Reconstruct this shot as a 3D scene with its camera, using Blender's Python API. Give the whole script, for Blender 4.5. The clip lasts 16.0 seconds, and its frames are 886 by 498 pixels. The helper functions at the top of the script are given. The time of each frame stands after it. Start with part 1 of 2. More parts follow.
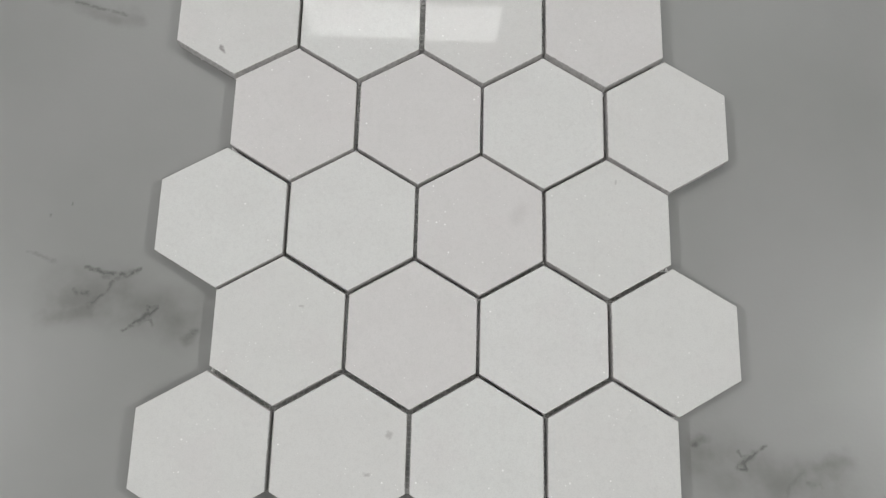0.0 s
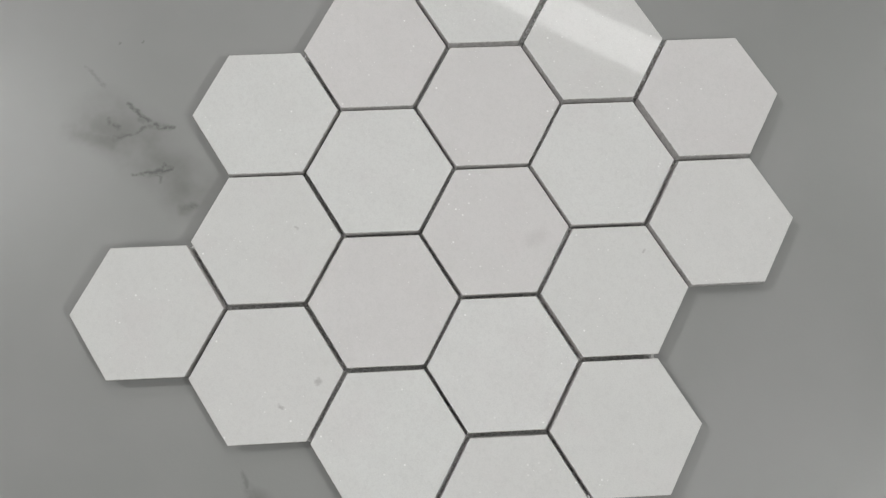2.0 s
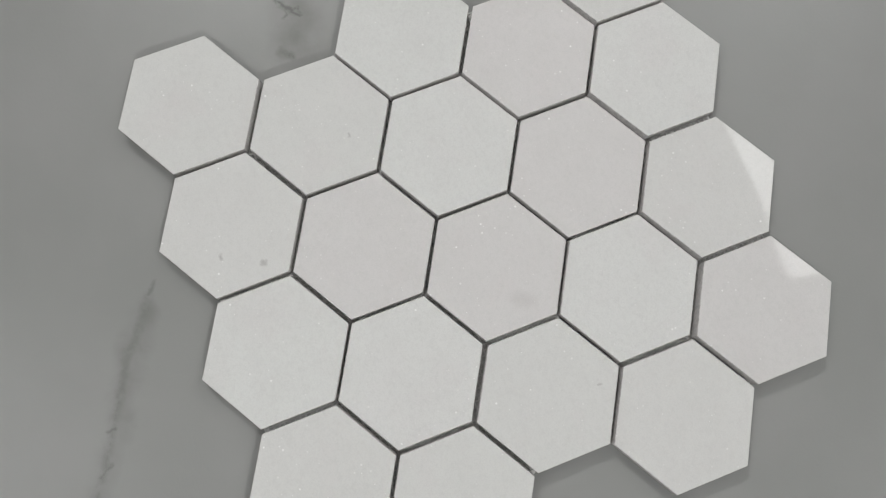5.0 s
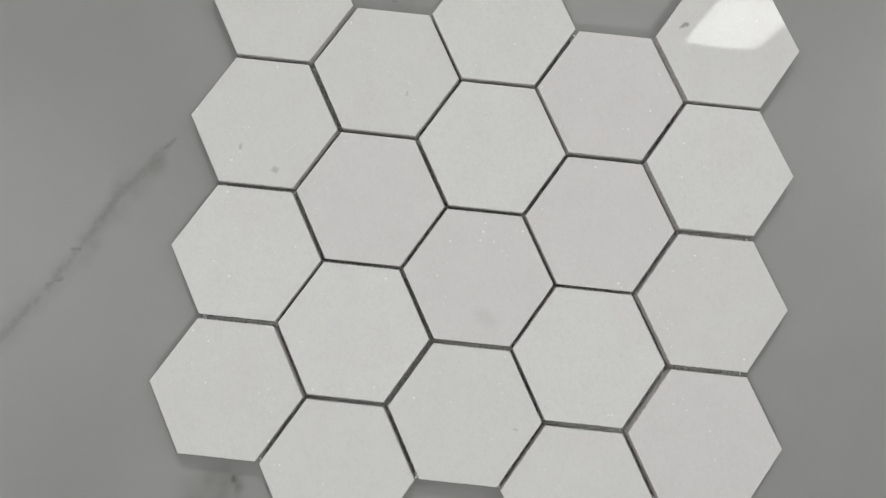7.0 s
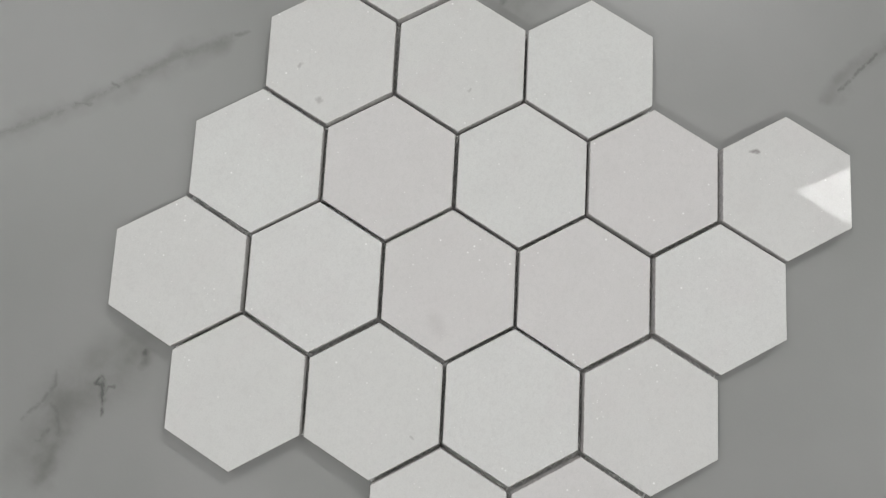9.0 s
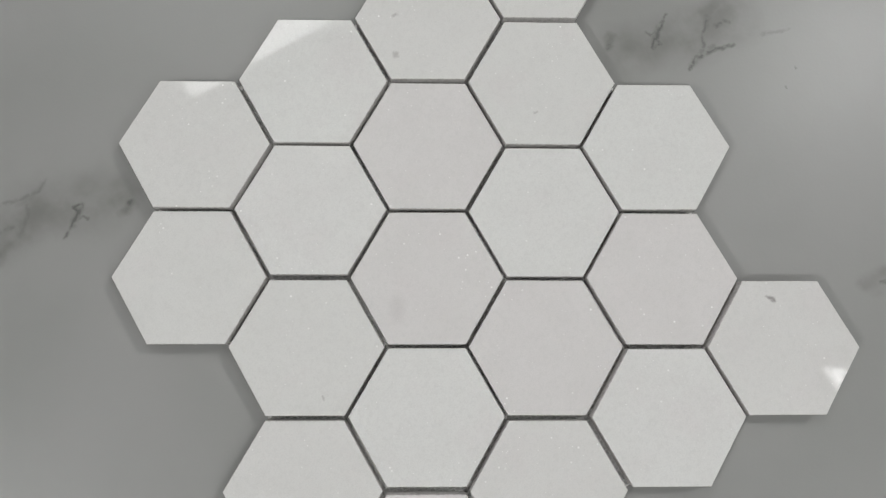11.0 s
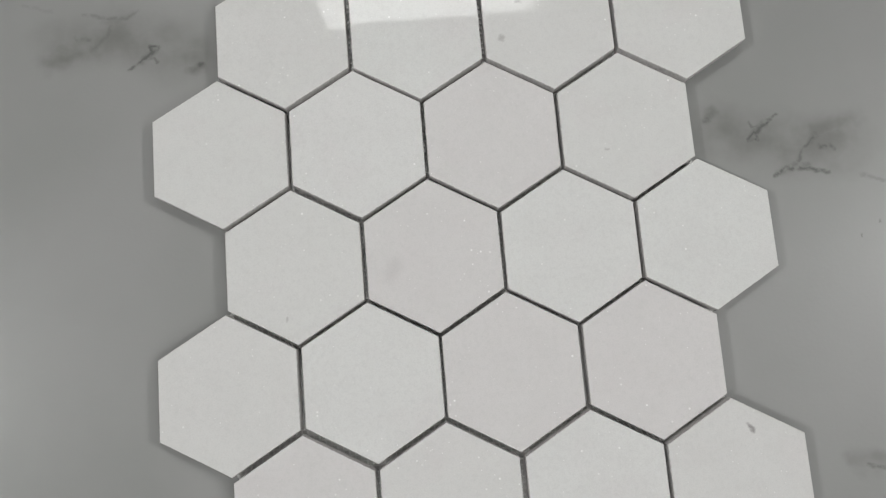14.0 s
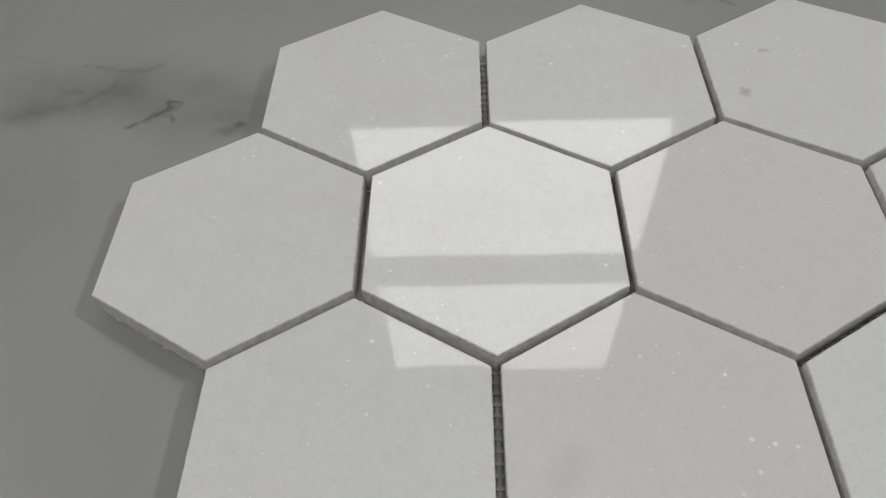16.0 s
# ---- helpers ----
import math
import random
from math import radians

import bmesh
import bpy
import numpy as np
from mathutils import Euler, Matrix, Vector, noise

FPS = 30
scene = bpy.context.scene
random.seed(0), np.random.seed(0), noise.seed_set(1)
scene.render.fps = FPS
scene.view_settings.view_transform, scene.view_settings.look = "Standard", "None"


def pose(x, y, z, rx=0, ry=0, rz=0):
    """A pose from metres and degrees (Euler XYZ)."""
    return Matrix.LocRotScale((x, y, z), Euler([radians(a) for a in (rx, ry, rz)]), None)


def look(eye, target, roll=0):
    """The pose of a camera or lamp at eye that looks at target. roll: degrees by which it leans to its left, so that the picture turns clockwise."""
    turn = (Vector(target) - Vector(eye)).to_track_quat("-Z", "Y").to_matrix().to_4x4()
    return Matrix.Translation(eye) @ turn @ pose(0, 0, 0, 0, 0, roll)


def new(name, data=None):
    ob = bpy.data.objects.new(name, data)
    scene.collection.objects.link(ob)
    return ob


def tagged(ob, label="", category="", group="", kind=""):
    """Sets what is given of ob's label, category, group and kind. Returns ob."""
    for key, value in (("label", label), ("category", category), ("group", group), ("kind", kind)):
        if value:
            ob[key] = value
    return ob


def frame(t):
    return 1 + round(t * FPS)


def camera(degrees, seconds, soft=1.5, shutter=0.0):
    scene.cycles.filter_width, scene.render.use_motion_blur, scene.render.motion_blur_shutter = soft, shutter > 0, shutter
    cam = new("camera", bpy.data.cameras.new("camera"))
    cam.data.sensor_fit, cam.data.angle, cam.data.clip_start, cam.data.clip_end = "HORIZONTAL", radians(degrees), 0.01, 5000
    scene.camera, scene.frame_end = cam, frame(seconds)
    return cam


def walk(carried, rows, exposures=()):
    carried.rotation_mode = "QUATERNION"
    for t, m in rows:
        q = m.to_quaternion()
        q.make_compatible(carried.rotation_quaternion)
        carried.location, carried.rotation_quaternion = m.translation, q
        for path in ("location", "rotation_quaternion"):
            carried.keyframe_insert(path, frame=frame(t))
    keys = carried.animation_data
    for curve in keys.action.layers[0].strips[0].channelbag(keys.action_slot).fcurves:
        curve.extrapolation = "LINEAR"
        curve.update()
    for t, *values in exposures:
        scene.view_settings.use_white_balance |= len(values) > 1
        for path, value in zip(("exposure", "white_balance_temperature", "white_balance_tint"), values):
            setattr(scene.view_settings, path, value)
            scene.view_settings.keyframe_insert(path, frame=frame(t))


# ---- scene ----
cam = camera(64.0, 16.0, soft=1.2)
PATH = [
    (0, (-0.0131, -0.1032, 0.4149), (-0.0026, -0.0157, 0.0100), 8.45),
    (0.5, (-0.0060, -0.1014, 0.4110), (-0.0058, -0.0186, 0.0100), 8.03),
    (1, (0.0038, -0.0990, 0.4098), (-0.0032, -0.0201, 0.0100), 9.19),
    (1.5, (0.0129, -0.0956, 0.4090), (-0.0032, -0.0224, 0.0100), 8.36),
    (2, (0.0195, -0.0901, 0.4090), (-0.0028, -0.0239, 0.0100), 8.79),
    (2.5, (0.0264, -0.0862, 0.4090), (-0.0023, -0.0248, 0.0100), 9.00),
    (3, (0.0318, -0.0821, 0.4088), (-0.0022, -0.0255, 0.0100), 9.80),
    (3.5, (0.0386, -0.0791, 0.4067), (-0.0021, -0.0267, 0.0100), 9.93),
    (4, (0.0474, -0.0757, 0.4065), (-0.0002, -0.0275, 0.0100), 9.99),
    (4.2, (0.0515, -0.0724, 0.4060), (0.0005, -0.0271, 0.0100), 9.16),
    (6.3, (0.0527, -0.0309, 0.4064), (0.0047, -0.0232, 0.0100), 5.67),
    (6.5, (0.0543, -0.0285, 0.4066), (0.0052, -0.0234, 0.0100), 5.15),
    (7, (0.0551, -0.0191, 0.4068), (0.0054, -0.0214, 0.0100), 3.43),
    (7.5, (0.0547, -0.0099, 0.4069), (0.0053, -0.0191, 0.0100), 2.29),
    (8, (0.0556, 0.0000, 0.4063), (0.0056, -0.0174, 0.0100), 0.13),
    (8.5, (0.0550, 0.0081, 0.4057), (0.0055, -0.0159, 0.0100), 0.34),
    (9, (0.0517, 0.0143, 0.4060), (0.0041, -0.0138, 0.0100), 2.53),
    (9.2, (0.0492, 0.0155, 0.4056), (0.0042, -0.0132, 0.0100), 3.12),
    (11.3, (0.0314, 0.0383, 0.4007), (0.0010, -0.0071, 0.0100), 8.36),
    (11.5, (0.0264, 0.0427, 0.3998), (0.0007, -0.0061, 0.0100), 5.36),
    (12, (0.0183, 0.0463, 0.4008), (-0.0013, -0.0053, 0.0100), 5.12),
    (12.5, (0.0121, 0.0473, 0.4004), (-0.0027, -0.0045, 0.0100), 7.00),
    (13, (0.0091, 0.0483, 0.4001), (-0.0021, -0.0036, 0.0100), 7.69),
    (13.5, (0.0125, 0.0488, 0.4020), (0.0003, -0.0027, 0.0100), 8.41),
    (14, (0.0235, 0.0508, 0.3938), (0.0136, -0.0029, 0.0100), 5.75),
    (14.5, (0.0364, 0.0548, 0.3567), (0.0275, -0.0102, 0.0100), 4.52),
    (15, (0.0495, 0.0560, 0.2817), (0.0421, -0.0375, 0.0100), 3.04),
    (15.5, (0.0635, 0.0658, 0.2090), (0.0643, -0.0487, 0.0100), -1.10),
    (16, (0.0627, 0.0634, 0.1721), (0.0708, -0.0585, 0.0100), -4.18),
]
walk(cam, [(t, look(eye, target, roll)) for t, eye, target, roll in PATH],
     exposures=[(0, -1.65), (14.4, -1.67), (15.0, -1.83), (16.0, -1.91)])

# ---- light: lamps in seven high windows, four of them added for shadows ----
world = bpy.data.worlds.new("sky")
world.use_nodes = True
scene.world = world
wn = world.node_tree.nodes
sky = wn.new("ShaderNodeTexSky")
sky.sky_type, sky.sun_disc = "NISHITA", False
sky.sun_elevation, sky.sun_rotation = radians(48), radians(200)
world.node_tree.links.new(sky.outputs[0], wn["Background"].inputs[0])
wn["Background"].inputs[1].default_value = 0.1

HALF = 2.5            # half the room's width
FLOOR_Z, CEIL_Z = -0.78, 5.3
WALL_T = 0.24
# wall, offset along the wall, width, sill, head, lamp power
# the 0.36 wide windows are unseen, added to cast the sheet's side shadows
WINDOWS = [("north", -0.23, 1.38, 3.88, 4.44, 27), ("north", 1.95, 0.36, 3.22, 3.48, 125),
           # south and west blind windows show mirrored in the tiles; wide north repeats south
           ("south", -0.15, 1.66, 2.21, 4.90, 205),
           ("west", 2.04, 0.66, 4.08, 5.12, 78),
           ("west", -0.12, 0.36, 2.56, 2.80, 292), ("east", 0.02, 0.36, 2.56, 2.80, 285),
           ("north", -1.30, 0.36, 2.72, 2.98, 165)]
TURN = {"north": 0, "west": 90, "south": 180, "east": 270}


def wall_pose(side):
    """Pose of a wall: its x runs along the wall, its y points outwards."""
    return pose(0, 0, 0, 0, 0, TURN[side])


def along(side, s):
    """Offset in the wall's own x for a world offset s."""
    return {"north": s, "south": -s, "west": s, "east": -s}[side]


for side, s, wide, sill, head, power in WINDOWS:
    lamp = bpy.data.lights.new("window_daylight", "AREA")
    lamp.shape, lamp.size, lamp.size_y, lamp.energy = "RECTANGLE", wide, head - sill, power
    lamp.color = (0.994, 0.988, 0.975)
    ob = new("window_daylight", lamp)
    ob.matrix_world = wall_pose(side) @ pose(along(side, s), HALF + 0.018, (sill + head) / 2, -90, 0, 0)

# ---- materials ----


def material(name, rough=0.5, colour=(0.8, 0.8, 0.8)):
    m = bpy.data.materials.new(name)
    m.use_nodes = True
    b = m.node_tree.nodes["Principled BSDF"]
    b.inputs["Base Color"].default_value = (*colour, 1)
    b.inputs["Roughness"].default_value = rough
    return m, m.node_tree, b


class Nodes:
    """Short hand for building node trees."""

    def __init__(self, tree):
        self.tree = tree

    def add(self, kind):
        return self.tree.nodes.new(kind)

    def put(self, socket, v):
        if isinstance(v, bpy.types.NodeSocket):
            self.tree.links.new(v, socket)
        else:
            socket.default_value = v

    def math(self, op, a, b=0.0, clamp=False):
        n = self.add("ShaderNodeMath")
        n.operation, n.use_clamp = op, clamp
        self.put(n.inputs[0], a)
        self.put(n.inputs[1], b)
        return n.outputs[0]

    def vec(self, op, a, b=None, scale=None):
        n = self.add("ShaderNodeVectorMath")
        n.operation = op
        self.put(n.inputs[0], a)
        if b is not None:
            self.put(n.inputs[1], b)
        if scale is not None:
            self.put(n.inputs["Scale"], scale)
        return n.outputs["Value"] if op in ("DOT_PRODUCT", "DISTANCE", "LENGTH") else n.outputs[0]

    def noise(self, where, scale, detail=3.0, rough=0.55):
        n = self.add("ShaderNodeTexNoise")
        self.put(n.inputs["Vector"], where)
        n.inputs["Scale"].default_value, n.inputs["Detail"].default_value, n.inputs["Roughness"].default_value = scale, detail, rough
        return n

    def ramp(self, v, a, b, lo=0.0, hi=1.0, kind="SMOOTHSTEP"):
        n = self.add("ShaderNodeMapRange")
        n.interpolation_type = kind
        self.put(n.inputs["Value"], v)
        for k, x in (("From Min", a), ("From Max", b), ("To Min", lo), ("To Max", hi)):
            self.put(n.inputs[k], x)
        return n.outputs[0]

    def mix(self, f, a, b, kind="MIX"):
        n = self.add("ShaderNodeMix")
        n.data_type, n.blend_type = "RGBA", kind
        self.put(n.inputs[0], f)
        self.put(n.inputs[6], a if isinstance(a, bpy.types.NodeSocket) else (*a, 1))
        self.put(n.inputs[7], b if isinstance(b, bpy.types.NodeSocket) else (*b, 1))
        return n.outputs[2]

    def bump(self, height, strength, distance):
        n = self.add("ShaderNodeBump")
        self.put(n.inputs["Height"], height)
        n.inputs["Strength"].default_value, n.inputs["Distance"].default_value = strength, distance
        return n.outputs[0]

    def stroke(self, where, a, b, width, strength):
        """A mark along the line from a to b, strongest on the line."""
        d = Vector((b[0] - a[0], b[1] - a[1], 0))
        size = max(d.length, 1e-6)
        rel = self.vec("SUBTRACT", where, (a[0], a[1], 0))
        u = self.math("MINIMUM", self.math("MAXIMUM", self.vec("DOT_PRODUCT", rel, d / size), 0.0), size)
        foot = self.vec("SCALE", tuple(d / size), scale=u)
        dist = self.vec("DISTANCE", rel, foot)
        return self.ramp(dist, 0.0, width, strength, 0.0)


def marble_slab_material():
    m, tree, b = material("grey_marble_slab", 0.36)
    n = Nodes(tree)
    at = n.add("ShaderNodeNewGeometry").outputs["Position"]
    flat = n.vec("MULTIPLY", at, (1, 1, 0))

    def wobbled(scale, amount, detail=3.0):
        w = n.noise(at, scale, detail)
        off = n.vec("SCALE", n.vec("MULTIPLY", n.vec("SUBTRACT", w.outputs["Color"], (0.5, 0.5, 0.5)), (1, 1, 0)), scale=amount)
        return n.vec("ADD", flat, off)

    fine = wobbled(190, 0.0042, 4.0)
    broad = wobbled(38, 0.022, 3.0)
    cut = n.ramp(n.noise(at, 210, 3).outputs["Fac"], 0.32, 0.56, 0.25, 1.0)
    cloud = n.ramp(n.noise(at, 46, 4).outputs["Fac"], 0.25, 0.7, 0.35, 1.0)
    lines, smears = [], []

    def line(points, width=0.0011, strength=0.6):
        for p, q in zip(points, points[1:]):
            lines.append(n.stroke(fine, p, q, width, strength * 0.78))

    def smear(p, q, width, strength):
        smears.append(n.stroke(broad, p, q, width, strength * 2.5))

    def vein_patch(turn):
        """The broken grey vein that comes twice in the slab, the second time turned half round."""
        def f(*ps):
            return [(-x, -0.190 - y) if turn else (x, y) for x, y in ps]
        soft = 0.42 if turn else 1.0
        line(f((-0.180, -0.031), (-0.187, -0.0355), (-0.202, -0.0335), (-0.2115, -0.031)), 0.0021, 0.80 * soft)
        line(f((-0.183, -0.033), (-0.192, -0.0365), (-0.200, -0.036)), 0.0034, 0.40 * soft)
        line(f((-0.195, -0.039), (-0.197, -0.044), (-0.206, -0.0525)), 0.0017, 0.55 * soft)
        line(f((-0.203, -0.0495), (-0.2065, -0.0535)), 0.0028, 0.40 * soft)
        line(f((-0.1855, -0.067), (-0.177, -0.0615), (-0.172, -0.0565), (-0.1735, -0.053), (-0.168, -0.054), (-0.172, -0.0575)), 0.0018, 0.80)
        line(f((-0.178, -0.0625), (-0.171, -0.0565)), 0.0034, 0.38)
        line(f((-0.176, -0.061), (-0.171, -0.0605), (-0.169, -0.064)), 0.0013, 0.5)
        line(f((-0.1440, -0.0665), (-0.1455, -0.0675)), 0.0021, 0.7)
        line(f((-0.1440, -0.0665), (-0.1490, -0.0700)), 0.0036, 0.34)
        line(f((-0.2165, -0.0445), (-0.215, -0.046)), 0.0022, 0.50 * soft)
        line(f((-0.2115, -0.046), (-0.2075, -0.0465)), 0.0022, 0.75 * soft)
        line(f((-0.246, -0.0225), (-0.230, -0.028)), 0.0020, 0.32 * soft)
        smear(*f((-0.150, -0.071), (-0.146, -0.068)), 0.008, 0.24)
        smear(*f((-0.230, -0.059), (-0.204, -0.054)), 0.013, 0.24)
        smear(*f((-0.220, -0.048), (-0.188, -0.046)), 0.026, 0.22)
        smear(*f((-0.186, -0.050), (-0.152, -0.060)), 0.026, 0.20)
        smear(*f((-0.178, -0.0625), (-0.170, -0.055)), 0.008, 0.16)

    vein_patch(False)
    vein_patch(True)
    # long soft vein beyond the sheet's end
    long_vein = [(-0.038, -0.190), (-0.024, -0.199), (-0.006, -0.2135), (0.010, -0.2215), (0.027, -0.231), (0.048, -0.2425), (0.067, -0.256), (0.104, -0.281)]
    line([(-0.044, -0.1845), (-0.038, -0.190)], 0.0024, 0.42)
    line(long_vein, 0.0042, 0.24)
    line(long_vein[3:], 0.0016, 0.30)
    line([(0.0265, -0.229), (0.0265, -0.234)], 0.0022, 0.5)
    line([(0.044, -0.237), (0.049, -0.245)], 0.0018, 0.45)
    smear((-0.030, -0.195), (0.02, -0.225), 0.012, 0.15)
    smear((0.02, -0.225), (0.11, -0.283), 0.011, 0.10)
    # short veins at the other side
    line([(-0.207, 0.132), (-0.220, 0.1355), (-0.240, 0.140)], 0.0017, 0.5)
    smear((-0.20, 0.128), (-0.29, 0.158), 0.008, 0.18)
    line([(0.190, 0.223), (0.196, 0.208)], 0.002, 0.5)
    smear((0.185, 0.24), (0.2, 0.2), 0.009, 0.2)
    line([(-0.2362, -0.0012), (-0.2362, 0.0002)], 0.0011, 0.6)
    line([(-0.2240, 0.0068), (-0.2240, 0.0078)], 0.0011, 0.5)

    def largest(group):
        out = group[0]
        for g in group[1:]:
            out = n.math("MAXIMUM", out, g)
        return out

    dark = n.math("MULTIPLY", largest(lines), cut)
    soft = n.math("MULTIPLY", largest(smears), cloud)
    tone = n.noise(at, 7.5, 4).outputs["Fac"]
    base = n.mix(n.ramp(tone, 0.3, 0.7), SLAB_A, SLAB_B)
    grain = n.noise(at, 900, 2).outputs["Fac"]
    base = n.mix(n.ramp(grain, 0.3, 0.7, 0.0, 0.05), base, (0.25, 0.25, 0.24))
    base = n.mix(soft, base, (0.09, 0.088, 0.08))
    base = n.mix(dark, base, (0.035, 0.034, 0.034))
    n.put(b.inputs["Base Color"], base)
    n.put(b.inputs["Roughness"], n.ramp(tone, 0.3, 0.7, 0.34, 0.42))
    n.put(b.inputs["Normal"], n.bump(n.noise(at, 420, 3).outputs["Fac"], 0.06, 0.001))
    return m


def white_marble_material(name, cool, warm):
    m, tree, b = material(name, 0.1)
    n = Nodes(tree)
    geo = n.add("ShaderNodeNewGeometry")
    at = geo.outputs["Position"]
    info = n.add("ShaderNodeObjectInfo")
    # every tile is cut from another place in the stone
    own = n.vec("ADD", at, n.vec("SCALE", (3.1, 1.7, 2.3), scale=info.outputs["Random"]))
    tint = n.mix(info.outputs["Random"], cool, warm)
    mottled = n.noise(own, 60, 5, 0.6).outputs["Fac"]
    col = n.mix(n.ramp(mottled, 0.36, 0.72, 0.0, 0.14), tint, (0.57, 0.565, 0.55))
    pink = n.noise(own, 24, 3).outputs["Fac"]
    col = n.mix(n.ramp(pink, 0.5, 0.75, 0.0, 0.25), col, (0.66, 0.615, 0.62))
    grains = n.noise(own, 330, 3, 0.7).outputs["Fac"]
    col = n.mix(n.ramp(grains, 0.44, 0.70, 0.0, 0.23), col, (0.57, 0.57, 0.555))
    sugar = n.noise(own, 1150, 2, 0.6).outputs["Fac"]
    col = n.mix(n.ramp(sugar, 0.42, 0.68, 0.0, 0.22), col, (0.56, 0.56, 0.55))
    # bright crystals of two sizes, their sparkle put into the colour as white
    for size, least, wide, amount in ((400, 0.968, 0.34, 0.8), (760, 0.970, 0.40, 0.6)):
        cells = n.add("ShaderNodeTexVoronoi")
        n.put(cells.inputs["Vector"], own)
        cells.inputs["Scale"].default_value = size
        pick = n.add("ShaderNodeSeparateColor")
        n.put(pick.inputs[0], cells.outputs["Color"])
        crystal = n.math("MULTIPLY", n.ramp(cells.outputs["Distance"], 0.10, wide, 1.0, 0.0), n.ramp(pick.outputs[0], least, least + 0.015))
        # crystals gather in drifts
        crystal = n.math("MULTIPLY", crystal, n.ramp(n.noise(own, 42, 2).outputs["Fac"], 0.40, 0.58, 0.15, 1.0))
        col = n.mix(n.math("MULTIPLY", crystal, amount), col, (0.95, 0.95, 0.94))
    # grey inclusions
    w = n.noise(at, 300, 3)
    off = n.vec("SCALE", n.vec("SUBTRACT", w.outputs["Color"], (0.5, 0.5, 0.5)), scale=0.004)
    flat = n.vec("MULTIPLY", n.vec("ADD", at, off), (1, 1, 0))
    for p, q, wide, strength in (((-0.0405, -0.1425), (-0.042, -0.1428), 0.0019, 0.40), ((-0.0295, -0.121), (-0.030, -0.1225), 0.0024, 0.38),
                                 ((-0.1425, 0.107), (-0.1405, 0.1045), 0.0022, 0.75), ((0.040, 0.004), (0.043, 0.009), 0.007, 0.11),
                                 ((-0.083, -0.052), (-0.082, -0.052), 0.0016, 0.35), ((0.1005, 0.028), (0.1005, 0.029), 0.0014, 0.35)):
        col = n.mix(n.stroke(flat, p, q, wide, strength), col, (0.22, 0.2, 0.2))
    n.put(b.inputs["Base Color"], col)
    n.put(b.inputs["Roughness"], n.ramp(grains, 0.35, 0.75, 0.015, 0.055))
    b.inputs["IOR"].default_value = 1.5
    h = n.math("ADD", n.math("MULTIPLY", n.noise(own, 35, 2).outputs["Fac"], 0.6), n.math("ADD", n.math("MULTIPLY", grains, 0.12), n.math("MULTIPLY", sugar, 0.035)))
    n.put(b.inputs["Normal"], n.bump(h, 0.05, 0.0005))
    return m


def sawn_marble_material():
    m, tree, b = material("sawn_white_marble", 0.7)
    n = Nodes(tree)
    at = n.add("ShaderNodeNewGeometry").outputs["Position"]
    g = n.noise(at, 380, 4, 0.65).outputs["Fac"]
    n.put(b.inputs["Base Color"], n.mix(n.ramp(g, 0.35, 0.7), (0.66, 0.645, 0.635), (0.49, 0.48, 0.47)))
    n.put(b.inputs["Normal"], n.bump(g, 0.4, 0.0006))
    return m


def grained(name, a, b_col, scale, rough, bump=0.1, distance=0.002):
    m, tree, b = material(name, rough)
    n = Nodes(tree)
    at = n.add("ShaderNodeNewGeometry").outputs["Position"]
    big = n.noise(at, scale, 4).outputs["Fac"]
    small = n.noise(at, scale * 18, 3).outputs["Fac"]
    f = n.math("ADD", n.math("MULTIPLY", big, 0.7), n.math("MULTIPLY", small, 0.3))
    n.put(b.inputs["Base Color"], n.mix(n.ramp(f, 0.35, 0.65), a, b_col))
    n.put(b.inputs["Normal"], n.bump(small, bump, distance))
    return m


SLAB_A, SLAB_B = (0.266, 0.271, 0.262), (0.294, 0.296, 0.289)
SLAB = marble_slab_material()
MARBLE = white_marble_material("polished_white_marble", (0.690, 0.696, 0.678), (0.694, 0.688, 0.676))
MARBLE_BRIGHT = white_marble_material("polished_snow_white_marble", (0.712, 0.721, 0.704), (0.716, 0.719, 0.706))
MARBLE_PINK = white_marble_material("polished_rosy_white_marble", (0.690, 0.674, 0.668), (0.682, 0.670, 0.662))
SAWN = sawn_marble_material()
NET = grained("glass_fibre_net", (0.74, 0.74, 0.73), (0.86, 0.86, 0.85), 200, 0.6, 0.3, 0.0003)
# paler than the slab, to offset the deep shade in the joints
JOINT_LIGHTENER = grained("joint_lightening_adhesive", (0.56, 0.56, 0.55), (0.74, 0.74, 0.72), 260, 0.55, 0.3, 0.0003)
PAINT = grained("wall_paint", (0.155, 0.155, 0.153), (0.175, 0.175, 0.173), 2.0, 0.75)
CEILING_PAINT = grained("ceiling_paint", (0.28, 0.28, 0.278), (0.32, 0.32, 0.318), 2.0, 0.8)
CONCRETE = grained("floor_concrete", (0.22, 0.215, 0.205), (0.3, 0.295, 0.285), 3.0, 0.6)
FRAME = grained("frame_paint", (0.30, 0.30, 0.29), (0.34, 0.34, 0.33), 8.0, 0.45)
GLASS, _, gb = material("window_glass", 0.02, (0.95, 0.97, 0.96))
gb.inputs["Transmission Weight"].default_value = 1.0

# ---- building helpers ----


def mesh_of(name, bm, *mats):
    me = bpy.data.meshes.new(name)
    bm.to_mesh(me)
    bm.free()
    for mt in mats:
        me.materials.append(mt)
    return me


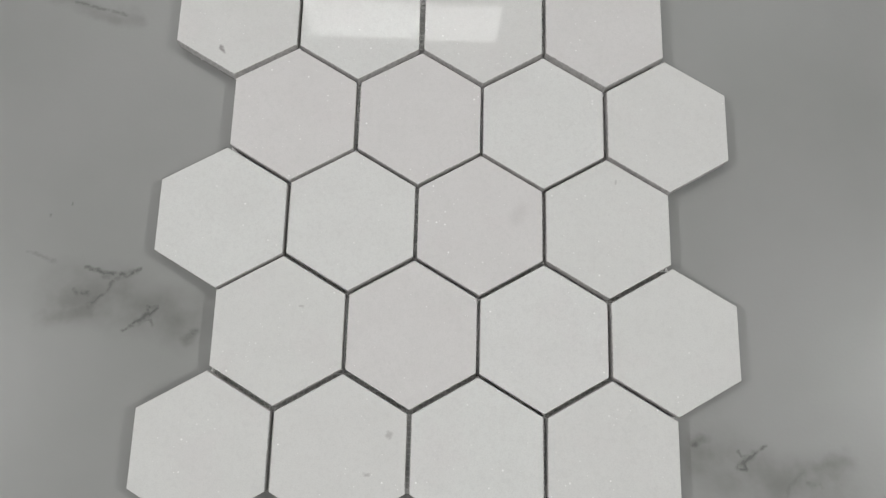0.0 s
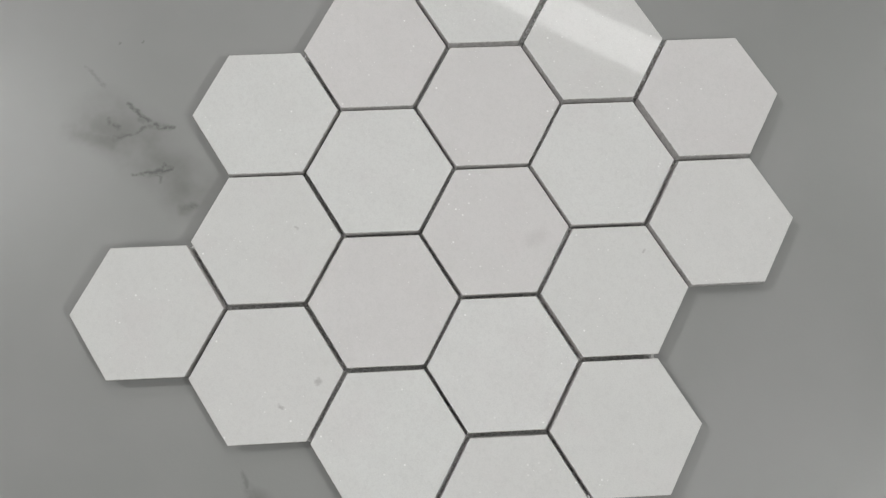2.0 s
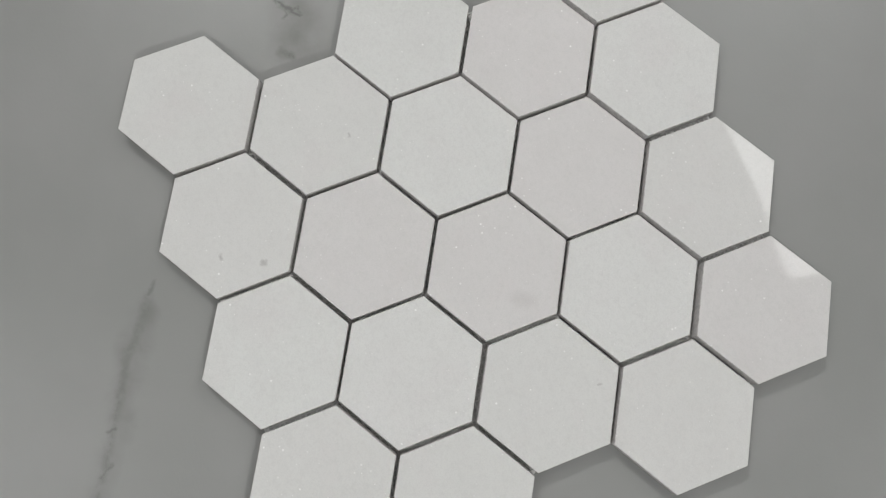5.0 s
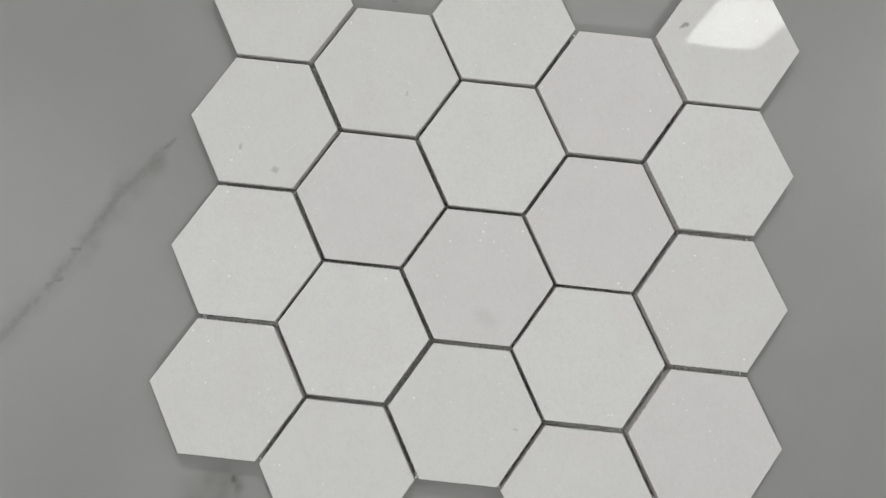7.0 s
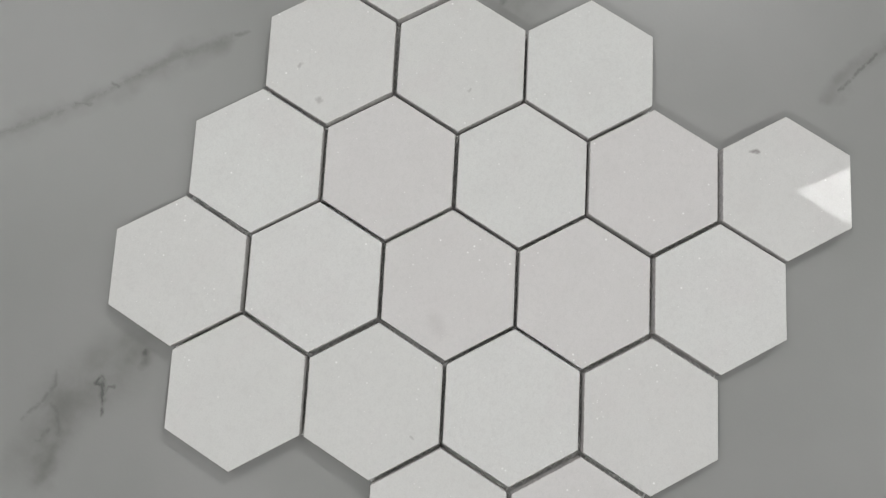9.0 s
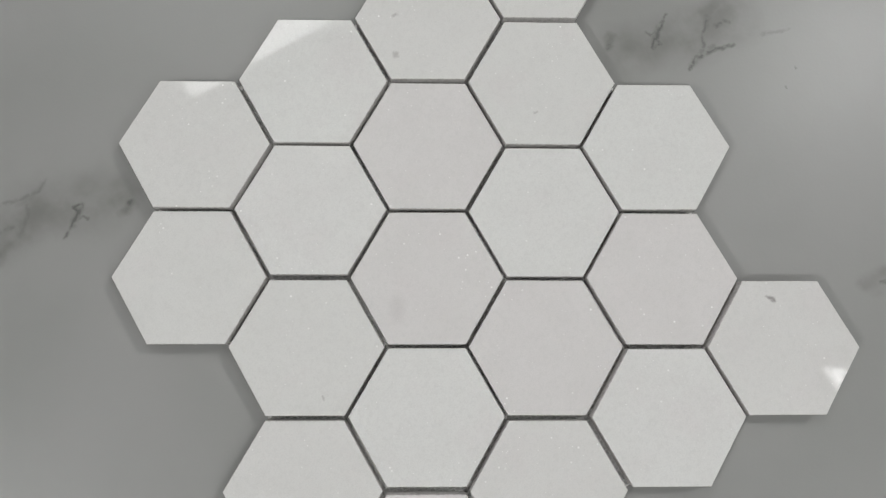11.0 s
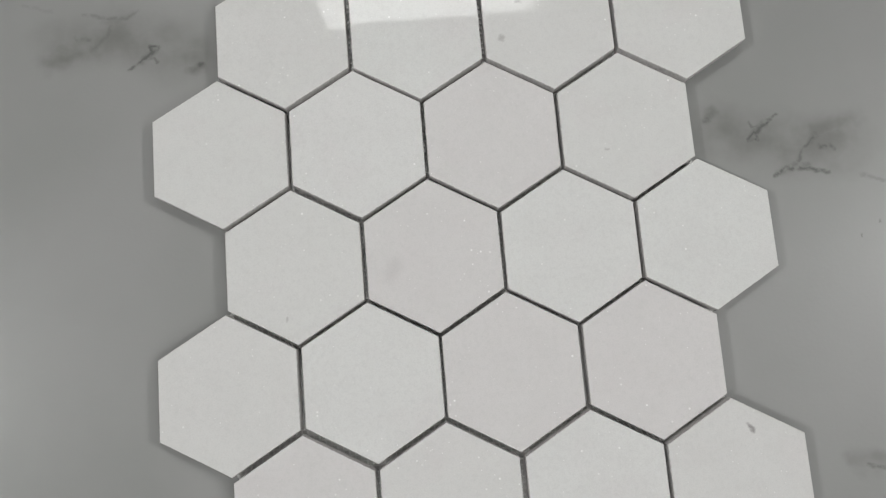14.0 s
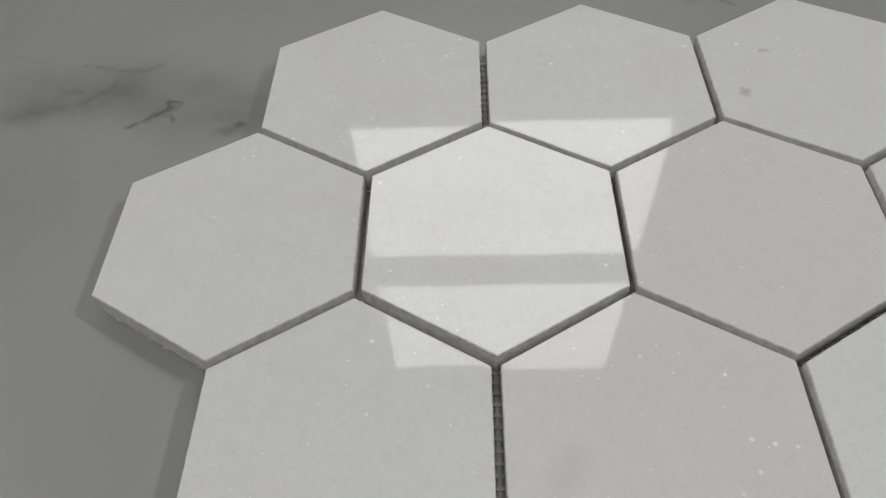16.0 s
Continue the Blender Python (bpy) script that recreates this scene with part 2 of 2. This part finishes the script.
def box(bm, x0, y0, z0, x1, y1, z1):
    vs = [bm.verts.new((x, y, z)) for z in (z0, z1) for x, y in ((x0, y0), (x1, y0), (x1, y1), (x0, y1))]
    for q in ((3, 2, 1, 0), (4, 5, 6, 7), (0, 1, 5, 4), (1, 2, 6, 5), (2, 3, 7, 6), (3, 0, 4, 7)):
        bm.faces.new([vs[i] for i in q])


def part(name, bm, mat, parent, label=""):
    ob = new(name, mesh_of(name, bm, mat))
    ob.parent = parent
    return tagged(ob, label=label)


# ---- room: unseen shell, added to hold the windows and close the place ----
bm = bmesh.new()
box(bm, -HALF - WALL_T, -HALF - WALL_T, FLOOR_Z - 0.1, HALF + WALL_T, HALF + WALL_T, FLOOR_Z)
tagged(new("floor", mesh_of("floor", bm, CONCRETE)), "plain grey concrete floor of unseen room", "floor", kind="structure")
bm = bmesh.new()
box(bm, -HALF - WALL_T, -HALF - WALL_T, CEIL_Z, HALF + WALL_T, HALF + WALL_T, CEIL_Z + 0.1)
tagged(new("ceiling", mesh_of("ceiling", bm, CEILING_PAINT)), "plain painted ceiling of unseen room", "ceiling", kind="structure")
for side in TURN:
    # the north and south walls run past the corners, the others butt against them
    reach = HALF + (WALL_T if side in ("north", "south") else 0)
    holes = sorted((along(side, s), wide, sill, head) for sd, s, wide, sill, head, _ in WINDOWS if sd == side)
    bm = bmesh.new()
    for c, wide, sill, head in holes:
        box(bm, c - wide / 2, HALF, FLOOR_Z, c + wide / 2, HALF + WALL_T, sill)
        box(bm, c - wide / 2, HALF, head, c + wide / 2, HALF + WALL_T, CEIL_Z)
    edges = [-reach] + [e for c, wide, *_ in holes for e in (c - wide / 2, c + wide / 2)] + [reach]
    for a, b in zip(edges[::2], edges[1::2]):
        box(bm, a, HALF, FLOOR_Z, b, HALF + WALL_T, CEIL_Z)
    ob = new("wall_" + side, mesh_of("wall_" + side, bm, PAINT))
    ob.matrix_world = wall_pose(side)
    tagged(ob, "plain grey painted wall of unseen room with window openings", "wall", kind="structure")

SLAT = bmesh.new()
box(SLAT, -0.32, -0.012, -0.002, 0.32, 0.012, 0.002)
SLAT = mesh_of("slat", SLAT, FRAME)
# the 0.36 wide ones are added, unseen housings for shadow-casting lamps
for k, (side, s, wide, sill, head, _) in enumerate(WINDOWS):
    win = new("window_%d" % (k + 1))
    win.matrix_world = wall_pose(side) @ pose(along(side, s), HALF, sill)
    tall, w = head - sill, wide / 2
    low = tall < 2
    blind = side == "west" and tall > 0.9
    tagged(win, "high out-of-view lamp-lit window with grey frame" + (" and open blind" if blind else "" if low else " and wide transom"), "window", kind="structure")
    bm = bmesh.new()
    for q in ((-w, 0.001, 0, -w + 0.03, 0.014, tall), (w - 0.03, 0.001, 0, w, 0.014, tall), (-w + 0.03, 0.001, 0, w - 0.03, 0.014, 0.03), (-w + 0.03, 0.001, tall - 0.03, w - 0.03, 0.014, tall)):
        box(bm, *q)
    part("window_frame", bm, FRAME, win)
    if not low:
        bm = bmesh.new()
        box(bm, -w + 0.03, 0.001, 1.11, w - 0.03, 0.014, 1.42)
        part("transom", bm, FRAME, win)
    bm = bmesh.new()
    box(bm, -w + 0.004, 0.12, 0.004, w - 0.004, 0.126, tall - 0.004)
    part("pane", bm, GLASS, win).visible_shadow = False
    if blind:
        for j in range(int((tall - 0.1) / 0.09)):
            slat = new("slat", SLAT)
            slat.parent = win
            slat.matrix_basis = pose(0, -0.02, 0.07 + 0.09 * j, 12, 0, 0)

# ---- table with the marble slab ----
table = new("table")
table.location = (0, 0, FLOOR_Z)
tagged(table, "work table topped with grey veined marble-look slab", "table")
bm = bmesh.new()
box(bm, -0.8, -0.8, -FLOOR_Z - 0.02, 0.8, 0.8, -FLOOR_Z)
bmesh.ops.bevel(bm, geom=bm.edges[:], offset=0.002, segments=2, affect="EDGES")
part("tabletop", bm, SLAB, table, "satin grey marble-look slab with broken dark veins")
bm = bmesh.new()
box(bm, -0.7, -0.7, 0, 0.7, 0.7, -FLOOR_Z - 0.02)
part("table_base", bm, FRAME, table)

# ---- mosaic sheet ----
PITCH, JOINT, THICK, NET_T = 0.076, 0.0024, 0.0094, 0.0006
ROW = PITCH * math.sqrt(3) / 2
ROWS, COLS = 5, 4


def tile_centre(r, c):
    return ((c + 0.5 * (r % 2) - 1.75) * PITCH, (2 - r) * ROW)


def hexagon(radius, z):
    return [(radius * math.sin(k * math.pi / 3), radius * math.cos(k * math.pi / 3), z) for k in range(6)]


def tile_mesh():
    """A six-sided tile with a fine arris round its polished face."""
    bm = bmesh.new()
    R = (PITCH - JOINT) / math.sqrt(3)
    rings = [[bm.verts.new(p) for p in hexagon(r, z)] for r, z in
             ((R - 0.0004, 0), (R, 0.0005), (R, THICK - 0.00045), (R - 0.00014, THICK - 0.00014), (R - 0.00045, THICK))]
    bm.faces.new(rings[0]).material_index = 1
    bm.faces.new(rings[-1][::-1])
    for lo, hi in zip(rings, rings[1:]):
        for i in range(6):
            j = (i + 1) % 6
            fc = bm.faces.new((lo[j], lo[i], hi[i], hi[j]))
            fc.material_index = 1
    bmesh.ops.recalc_face_normals(bm, faces=bm.faces[:])
    return mesh_of("tile", bm, MARBLE, SAWN)


def inside_sheet(x, y):
    """Whether a place lies under one of the sheet's tiles or joints."""
    for r in range(ROWS):
        for c in range(COLS):
            cx, cy = tile_centre(r, c)
            dx, dy = abs(x - cx), abs(y - cy)
            if dx <= PITCH / 2 and dx / math.sqrt(3) + dy <= PITCH / math.sqrt(3):
                return True
    return False


def net_mesh():
    """Square net of glass-fibre strands to which the tiles are glued."""
    bm = bmesh.new()
    step, wide = 0.0031, 0.0004
    for axis in (0, 1):
        for k in range(-62, 63):
            fixed = k * step + 0.0011
            run = None
            for i in range(-190, 191):
                free = i * 0.001
                x, y = (free, fixed) if axis == 0 else (fixed, free)
                if inside_sheet(x, y):
                    run = run or free
                    last = free
                if run is not None and (not inside_sheet(x, y) or i == 190):
                    a, b = run + 0.003, last - 0.003
                    run = None
                    if b - a > 0.004:
                        z0, z1 = (0.0004, 0.0015) if axis == 0 else (0.0, 0.0012)
                        if axis == 0:
                            box(bm, a, fixed - wide, z0, b, fixed + wide, z1)
                        else:
                            box(bm, fixed - wide, a, z0, fixed + wide, b, z1)
    return bm


sheet = new("mosaic_sheet")
tagged(sheet, "polished white marble hexagon tiles on net, lying on grey slab", "tile sheet")
part("net_backing", net_mesh(), NET, sheet, "woven glass-fibre net")
# pale adhesive strips, added to lighten the shaded bottom of every joint between two tiles
bm = bmesh.new()
box(bm, -0.003, -PITCH / math.sqrt(3) / 2 + 0.0002, 0.0, 0.003, PITCH / math.sqrt(3) / 2 - 0.0002, 0.0003)
strip_mesh = mesh_of("joint_lightening_strip", bm, JOINT_LIGHTENER)
spots = [tile_centre(r, c) for r in range(ROWS) for c in range(COLS)]
for i, (x0, y0) in enumerate(spots):
    for x1, y1 in spots[:i]:
        if math.hypot(x1 - x0, y1 - y0) < PITCH * 1.05:
            strip = new("joint_lightening_strip", strip_mesh)
            strip.parent = sheet
            strip.matrix_basis = pose((x0 + x1) / 2, (y0 + y1) / 2, 0, 0, 0, math.degrees(math.atan2(y1 - y0, x1 - x0)))
shape = tile_mesh()
rng = random.Random(7)
# millimetres and degrees by which each tile is glued off the regular pattern, row by row
SHIFT = [
    (0.0, 0.3, 0.05), (-0.4, 0.1, 0.14), (0.4, 0.3, 0.10), (0.5, 0.6, 0.03),
    (0.3, -0.1, -0.17), (0.4, -0.1, -0.12), (-0.3, -0.5, -0.02), (0.1, 0.1, 0.05),
    (0.5, 0.0, 0.16), (0.3, 0.4, -0.09), (0.0, -0.1, 0.15), (0.0, 0.1, -0.02),
    (0.2, 0.6, -0.12), (-0.0, 0.3, -0.14), (-0.5, -0.2, -0.09), (-0.5, -0.1, 0.03),
    (0.2, 0.0, -0.07), (0.1, 0.1, 0.24), (0.1, 0.2, 0.10), (0.1, -0.1, -0.06),
]
# tiles cut from rosier and from whiter stone
ROSY = {(1, 0), (1, 1), (2, 2), (3, 1), (0, 3)}
SNOWY = {(3, 2), (2, 0), (2, 1), (1, 2), (4, 2), (0, 1)}
for r in range(ROWS):
    for c in range(COLS):
        tile = new("tile", shape)
        tile.material_slots[0].link = "OBJECT"
        tile.material_slots[0].material = MARBLE_PINK if (r, c) in ROSY else MARBLE_BRIGHT if (r, c) in SNOWY else MARBLE
        cx, cy = tile_centre(r, c)
        dx, dy, turn = SHIFT[r * COLS + c]
        tile.parent = sheet
        tile.matrix_basis = pose(cx + dx / 1000, cy + dy / 1000, NET_T + 0.0001 + rng.uniform(0, 0.0003),
                                 rng.uniform(-0.25, 0.25), rng.uniform(-0.25, 0.25), turn)
